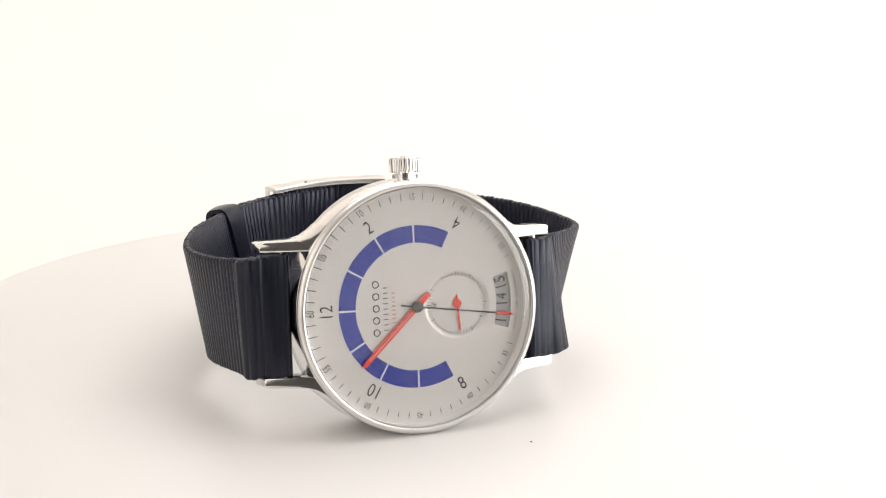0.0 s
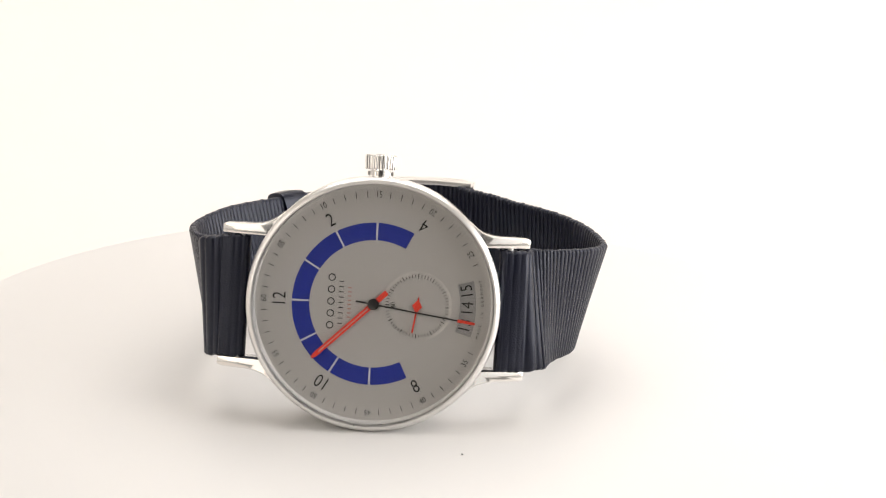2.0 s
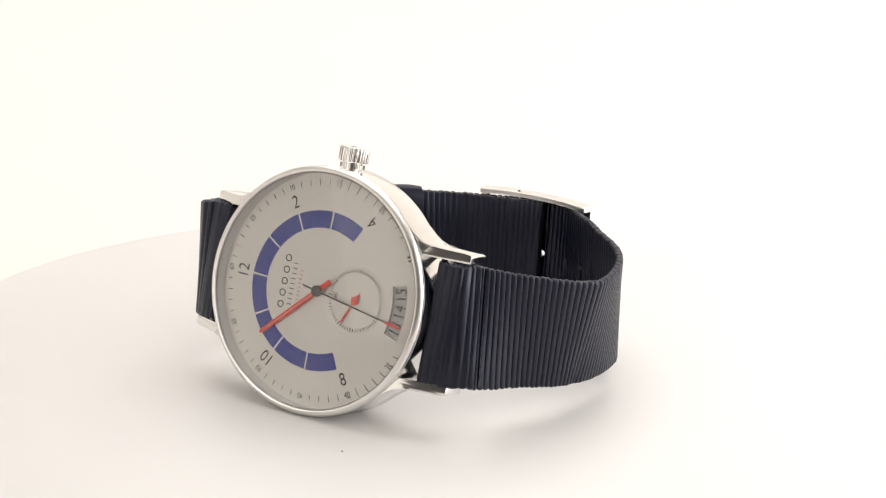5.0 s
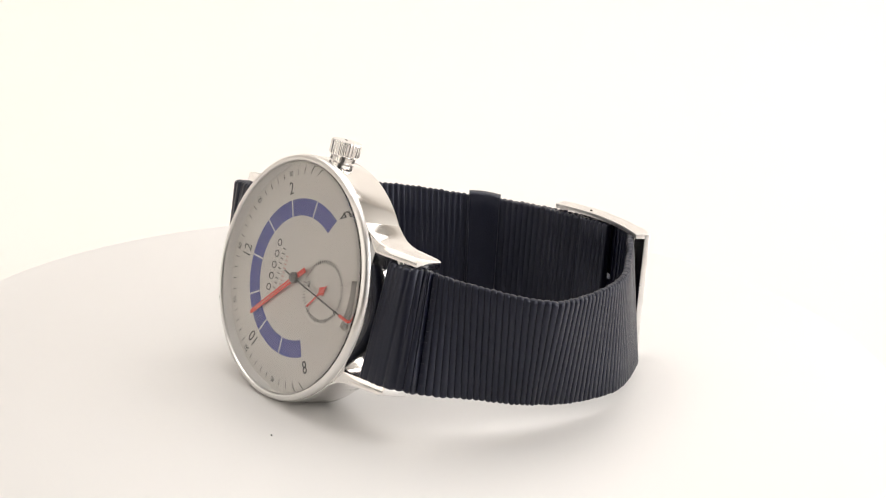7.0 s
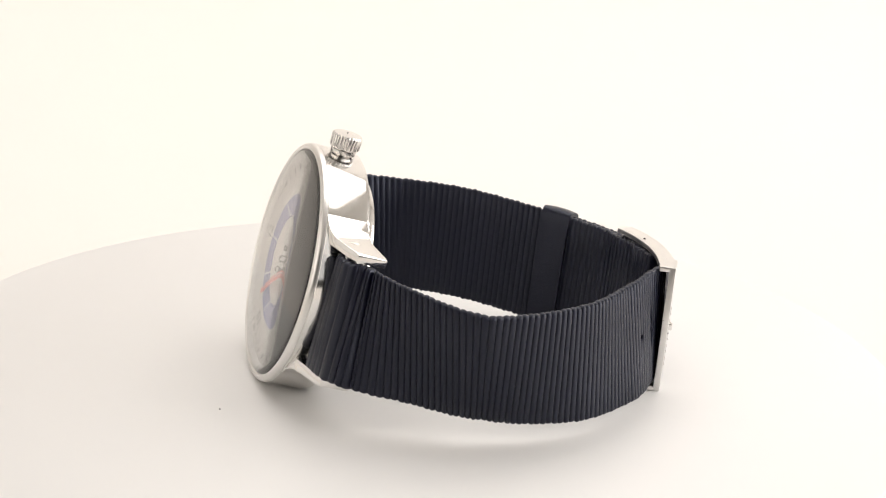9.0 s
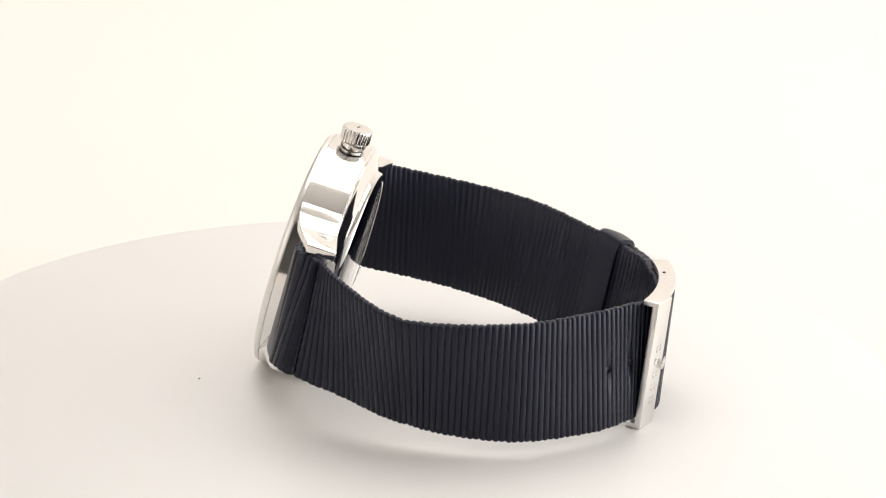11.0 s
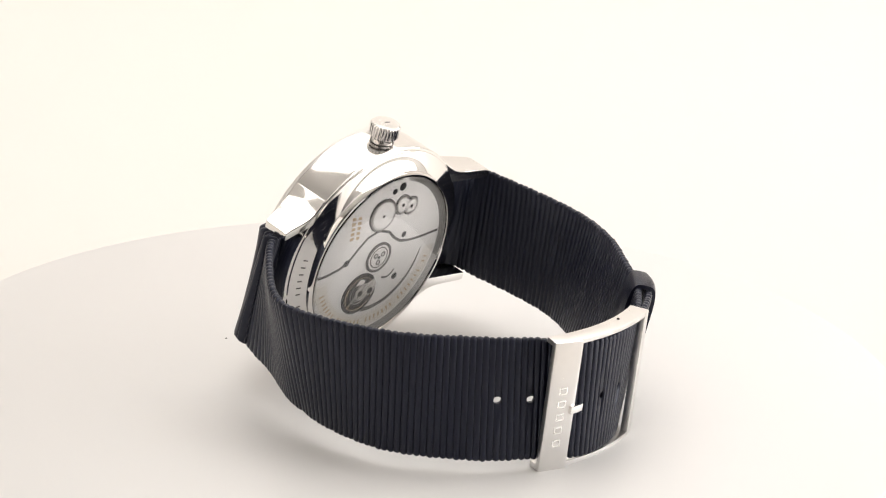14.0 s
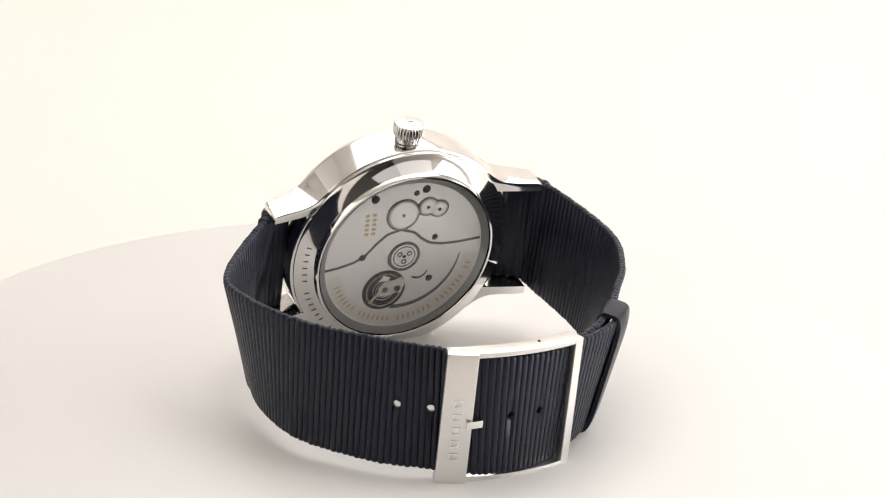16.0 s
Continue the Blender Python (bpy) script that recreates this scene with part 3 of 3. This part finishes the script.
def band(s0, s1, offset, thick, half=10.1, pitch=1.05, rib=0.26, flat=None, tip=0.0):
    """A ribbed band along the ring: offset(s) outward, thick(s) its thickness, flat(s) how much of the ribs shows, tip a rounded end."""
    bm = bmesh.new()
    n = int((s1 - s0) / (pitch / 10))
    rows = []
    for i in range(n + 1):
        s = s0 + (s1 - s0) * i / n
        p, out, up = frame_at(s)
        ph = (s / pitch) % 1.0
        wave = (math.sqrt(max(0.0, 1 - (2 * ph - 1) ** 2)) - 0.78) * rib * (flat(s) if flat else 1.0)
        wob = 0.20 * abs(math.sin(math.pi * ph)) + 0.08 * math.sin(s * 2.3) * math.sin(s * 0.71)
        end = min(1.0, math.sqrt(max(0.0, min(s - s0, s1 - s) / (thick(s) * 0.5 + 1e-6) * (2 - min(1.0, min(s - s0, s1 - s) / (thick(s) * 0.5 + 1e-6))))) + 0.08) \
            if min(s - s0, s1 - s) < thick(s) * 0.5 else 1.0
        ho, hi = (thick(s) / 2 + wave) * end, (thick(s) / 2 + wave * 0.6) * end
        o = offset(s)
        row = []
        h = half + wob
        if s > s1 - tip:
            h *= 0.35 + 0.65 * math.sqrt(max(0.0, 1 - ((s - s1 + tip) / tip) ** 2))
        for v, k in ((-1, 0.35), (-0.985, 0.75), (-0.95, 1.0), (-0.5, 1), (0, 1), (0.5, 1), (0.95, 1.0), (0.985, 0.75), (1, 0.35)):
            row.append(p + up * (v * h) + out * (o + ho * k))
        for v, k in ((1, 0.35), (0.985, 0.75), (0.95, 1.0), (0.5, 1), (0, 1), (-0.5, 1), (-0.95, 1.0), (-0.985, 0.75), (-1, 0.35)):
            row.append(p + up * (v * h) + out * (o - hi * k))
        rows.append([bm.verts.new(q * U) for q in row])
    m = len(rows[0])
    for a, b in zip(rows, rows[1:]):
        for k in range(m):
            bm.faces.new((a[k], a[(k + 1) % m], b[(k + 1) % m], b[k]))
    bm.faces.new(rows[0][::-1])
    bm.faces.new(rows[-1])
    return bm


def box_on_ring(s0, s1, o0, o1, h0, h1, steps=12, bm=None, where=frame_at):
    """A block that follows the ring; o0, o1 may be functions of the share along it."""
    bm = bm or bmesh.new()
    rows = []
    for k in range(steps + 1):
        f = k / steps
        p, out, up = where(s0 + (s1 - s0) * f)
        a = o0(f) if callable(o0) else o0
        b = o1(f) if callable(o1) else o1
        rows.append([bm.verts.new((p + out * o + up * h) * U) for o, h in ((a, h0), (b, h0), (b, h1), (a, h1))])
    for a, b in zip(rows, rows[1:]):
        for k in range(4):
            bm.faces.new((a[k], a[(k + 1) % 4], b[(k + 1) % 4], b[k]))
    bm.faces.new(rows[0][::-1])
    bm.faces.new(rows[-1])
    return bm


def soften(bm, width):
    bmesh.ops.recalc_face_normals(bm, faces=bm.faces)
    edges = [e for e in bm.edges if len(e.link_faces) == 2 and e.calc_face_angle(0) > 0.7]
    bmesh.ops.bevel(bm, geom=edges, offset=width * U, segments=2, profile=0.6, affect="EDGES")
    return bm


S_RIGHT = near(-24.4, 35.6)
S_KEEP = near(-30.7, 22.9)


def step(s, a, b):
    f = max(0.0, min(1.0, (s - a) / (b - a)))
    return f * f * (3 - 2 * f)


def build_strap():
    # long piece, with holes, from the 6 o'clock bar under the buckle and through the keeper
    fold = 8.0
    long_end = S_KEEP + 6.5
    long_thick = lambda s: 1.25 + 1.35 * (1 - step(s, fold - 0.5, fold + 0.3))
    long_out = lambda s: (1.5 * step(s, S_RIGHT - 1, S_KEEP) + 0.3 * step(s, S_KEEP + 3, S_KEEP + 10)
                          + 0.9 * (1 - step(s, fold, fold + 7)) + 0.45 * (1 - step(s, fold - 0.5, fold + 0.3)))
    bm = band(0.0, long_end, long_out, long_thick, flat=lambda s: 0.15 + 0.85 * step(s, 3.6, 4.4), tip=5.5)
    long_strap = part("long_strap", bm, FABRIC, watch, "navy black ribbed woven strap piece with punched holes", angle=80)
    cutters = []
    S_H1, S_H2, S_H3 = near(2.9, 41.3), near(-2.4, 42.8), near(-14.8, 43.6)
    for k in range(6):
        s = (S_H1, S_H2, S_H2 + 6.0, S_H3, S_H3 + 5.6, -99)[k]
        if s < 0:
            continue
        p, out, up = frame_at(s)
        cb = bmesh.new()
        m = Matrix.Translation(p * U) @ out.to_track_quat("Z", "Y").to_matrix().to_4x4()
        bmesh.ops.create_cone(cb, cap_ends=True, segments=20, radius1=0.68 * U, radius2=0.68 * U, depth=7 * U, matrix=m)
        cutters.append(part("cut", cb, FABRIC))
    for c in cutters:
        md = long_strap.modifiers.new("cut", "BOOLEAN")
        md.object, md.operation, md.solver = c, "DIFFERENCE", "EXACT"
    bpy.context.view_layer.update()
    me = bpy.data.meshes.new_from_object(long_strap.evaluated_get(bpy.context.evaluated_depsgraph_get()))
    long_strap.modifiers.clear()
    long_strap.data = me
    for c in cutters:
        bpy.data.objects.remove(c)
    # short piece, from the buckle to the 12 o'clock bar
    short_thick = lambda s: 1.25 + 1.35 * step(s, TOTAL - fold - 0.3, TOTAL - fold + 0.5) + 0.7 * (1 - step(s, S_RIGHT - 6, S_RIGHT - 5.4))
    short_out = lambda s: (0.55 * step(s, TOTAL - fold - 0.3, TOTAL - fold + 0.5) - 1.7 * (1 - step(s, S_RIGHT - 2, S_RIGHT + 4))
                           - 0.55 * (step(s, S_RIGHT - 2, S_RIGHT + 4) - step(s, S_KEEP + 8, S_KEEP + 16)))
    part("short_strap", band(S_RIGHT - 13.0, TOTAL, short_out, short_thick, flat=lambda s: 0.15 + 0.85 * step(TOTAL - s, 3.6, 4.4)), FABRIC, watch, "navy black ribbed woven strap piece", angle=80)
    # seams
    for s, o in ((fold + 0.55, 0.9), (TOTAL - fold - 0.55, 0.0)):
        part("seam", box_on_ring(s - 0.12, s + 0.12, o + 0.5, o + 0.78, -9.6, 9.6, 2), FABRIC, watch)
        for k in range(11):
            h = -9.0 + 1.8 * k
            part("stitch", box_on_ring(s - 0.2, s + 0.2, o + 0.6, o + 0.93, h - 0.55, h + 0.55, 2), FABRIC, watch)
    # keeper loop round both pieces
    bm = bmesh.new()
    rows = []
    half, lo, hi, t = 10.3, -1.2, 2.3, 0.7
    loop = []
    for k in range(48):
        a = 2 * math.pi * k / 48
        c, s_ = math.cos(a), math.sin(a)
        loop.append((math.copysign(abs(c) ** 0.5, c), math.copysign(abs(s_) ** 0.34, s_)))
    for i in range(13):
        f = i / 12
        p, out, up = frame_at(S_KEEP - 2.9 + 5.6 * f)
        bulge = 0.22 * math.sin(math.pi * f)
        mid, ext = (lo + hi) / 2, (hi - lo) / 2
        rows.append([[bm.verts.new((p + up * (v * (half + g + bulge)) + out * (mid + u * (ext + g + bulge))) * U) for u, v in loop] for g in (0.0, t)])
    for a, b in zip(rows, rows[1:]):
        for g in (0, 1):
            for k in range(48):
                bm.faces.new((a[g][k], a[g][(k + 1) % 48], b[g][(k + 1) % 48], b[g][k]))
    for end in (rows[0], rows[-1]):
        for k in range(48):
            bm.faces.new((end[0][k], end[0][(k + 1) % 48], end[1][(k + 1) % 48], end[1][k]))
    part("keeper_loop", bm, FABRIC, watch, "navy black woven keeper loop", angle=60)


build_strap()


# the buckle is a stiff, slightly bowed frame of its own
B0, B1 = Vector((-3.6, 44.7, 11.2)), Vector((-24.9, 35.7, 11.0))
B_LONG = (B1 - B0).length


def buckle_frame(s):
    f = s / B_LONG
    along = (B1 - B0).normalized()
    side = Vector((along.y, -along.x, 0)).normalized() * (-1 if along.x > 0 else 1)
    if side.y < 0:
        side = -side
    bow = 2.0
    p = B0.lerp(B1, f) + side * (bow * 4 * f * (1 - f))
    t = (along + side * (bow * 4 * (1 - 2 * f) / B_LONG)).normalized()
    up = Vector((-0.03, 0, 1)) + side * 0.07
    out = t.cross(up).normalized()
    if out.dot(side) < 0:
        out = -out
    return p, out, up.normalized()


def build_buckle():
    def block(*a):
        return soften(box_on_ring(*a, where=buckle_frame), 0.17)

    buckle = part("buckle", block(0.0, 4.6, lambda f: 0.2 + 0.6 * f, lambda f: 1.3 + 0.7 * f, -11.25, 11.3, 8), STEEL_SATIN, watch, "satin steel buckle frame with engraved bar", angle=25)
    part("end_bar", block(B_LONG - 1.6, B_LONG, 0.5, 1.75, -11.2, 11.25, 3), STEEL_SATIN, buckle, angle=25)
    for h0, h1 in ((10.45, 11.34), (-11.28, -10.4)):
        part("rail", block(0.05, B_LONG - 0.05, -1.5, lambda f: 1.3 + 0.4 * f, h0, h1, 24), STEEL_SATIN, buckle, angle=25)
    part("tongue", block(3.6, 6.2, lambda f: 1.7 - 0.3 * f, lambda f: 2.55 - 0.4 * f, -1.3, 0.0, 6), STEEL, buckle, "rounded steel tongue tip")
    bm = bmesh.new()
    bmesh.ops.create_icosphere(bm, subdivisions=2, radius=0.28 * U)
    p, out, up = buckle_frame(B_LONG * 0.68)
    bmesh.ops.translate(bm, verts=bm.verts, vec=(p - out * 0.5 + up * 11.3) * U)
    part("pin_end", bm, DARK, buckle)
    # engraved maker's mark as plain shapes
    for k in range(5):
        h = -6.4 + 2.3 * k
        bm = bmesh.new()
        for s0, s1, a, b in ((1.6, 1.78, -0.6, 0.6), (2.75, 2.93, -0.6, 0.6), (1.78, 2.75, -0.6, -0.43), (1.78, 2.75, 0.43, 0.6)):
            box_on_ring(s0, s1, 1.5, 1.3 + 0.7 * s1 / 4.6 + 0.05, h + a, h + b, 1, bm, buckle_frame)
        part("mark", bm, POLISH, buckle, smooth=False)


build_buckle()


# ---- what moves ----
def motions():
    turn = [(t, Matrix.Rotation(radians(a), 4, "Z")) for t, a in TURN]
    walk(turntable, [(t, Matrix.Translation((0, 0, -0.0001)) @ m) for t, m in turn])
    walk(watch, turn)
    walk(crumb, turn)
    # the pointer is drawn to the hand's -y, so half a turn is added to its dial angle
    walk(second_hand, [(t, FACE @ SECOND_PIVOT @ Matrix.Rotation(radians(-(6.0 * (44.3 + t) + 180.0)), 4, "Z")) for t in range(0, 17, 2)])


motions()
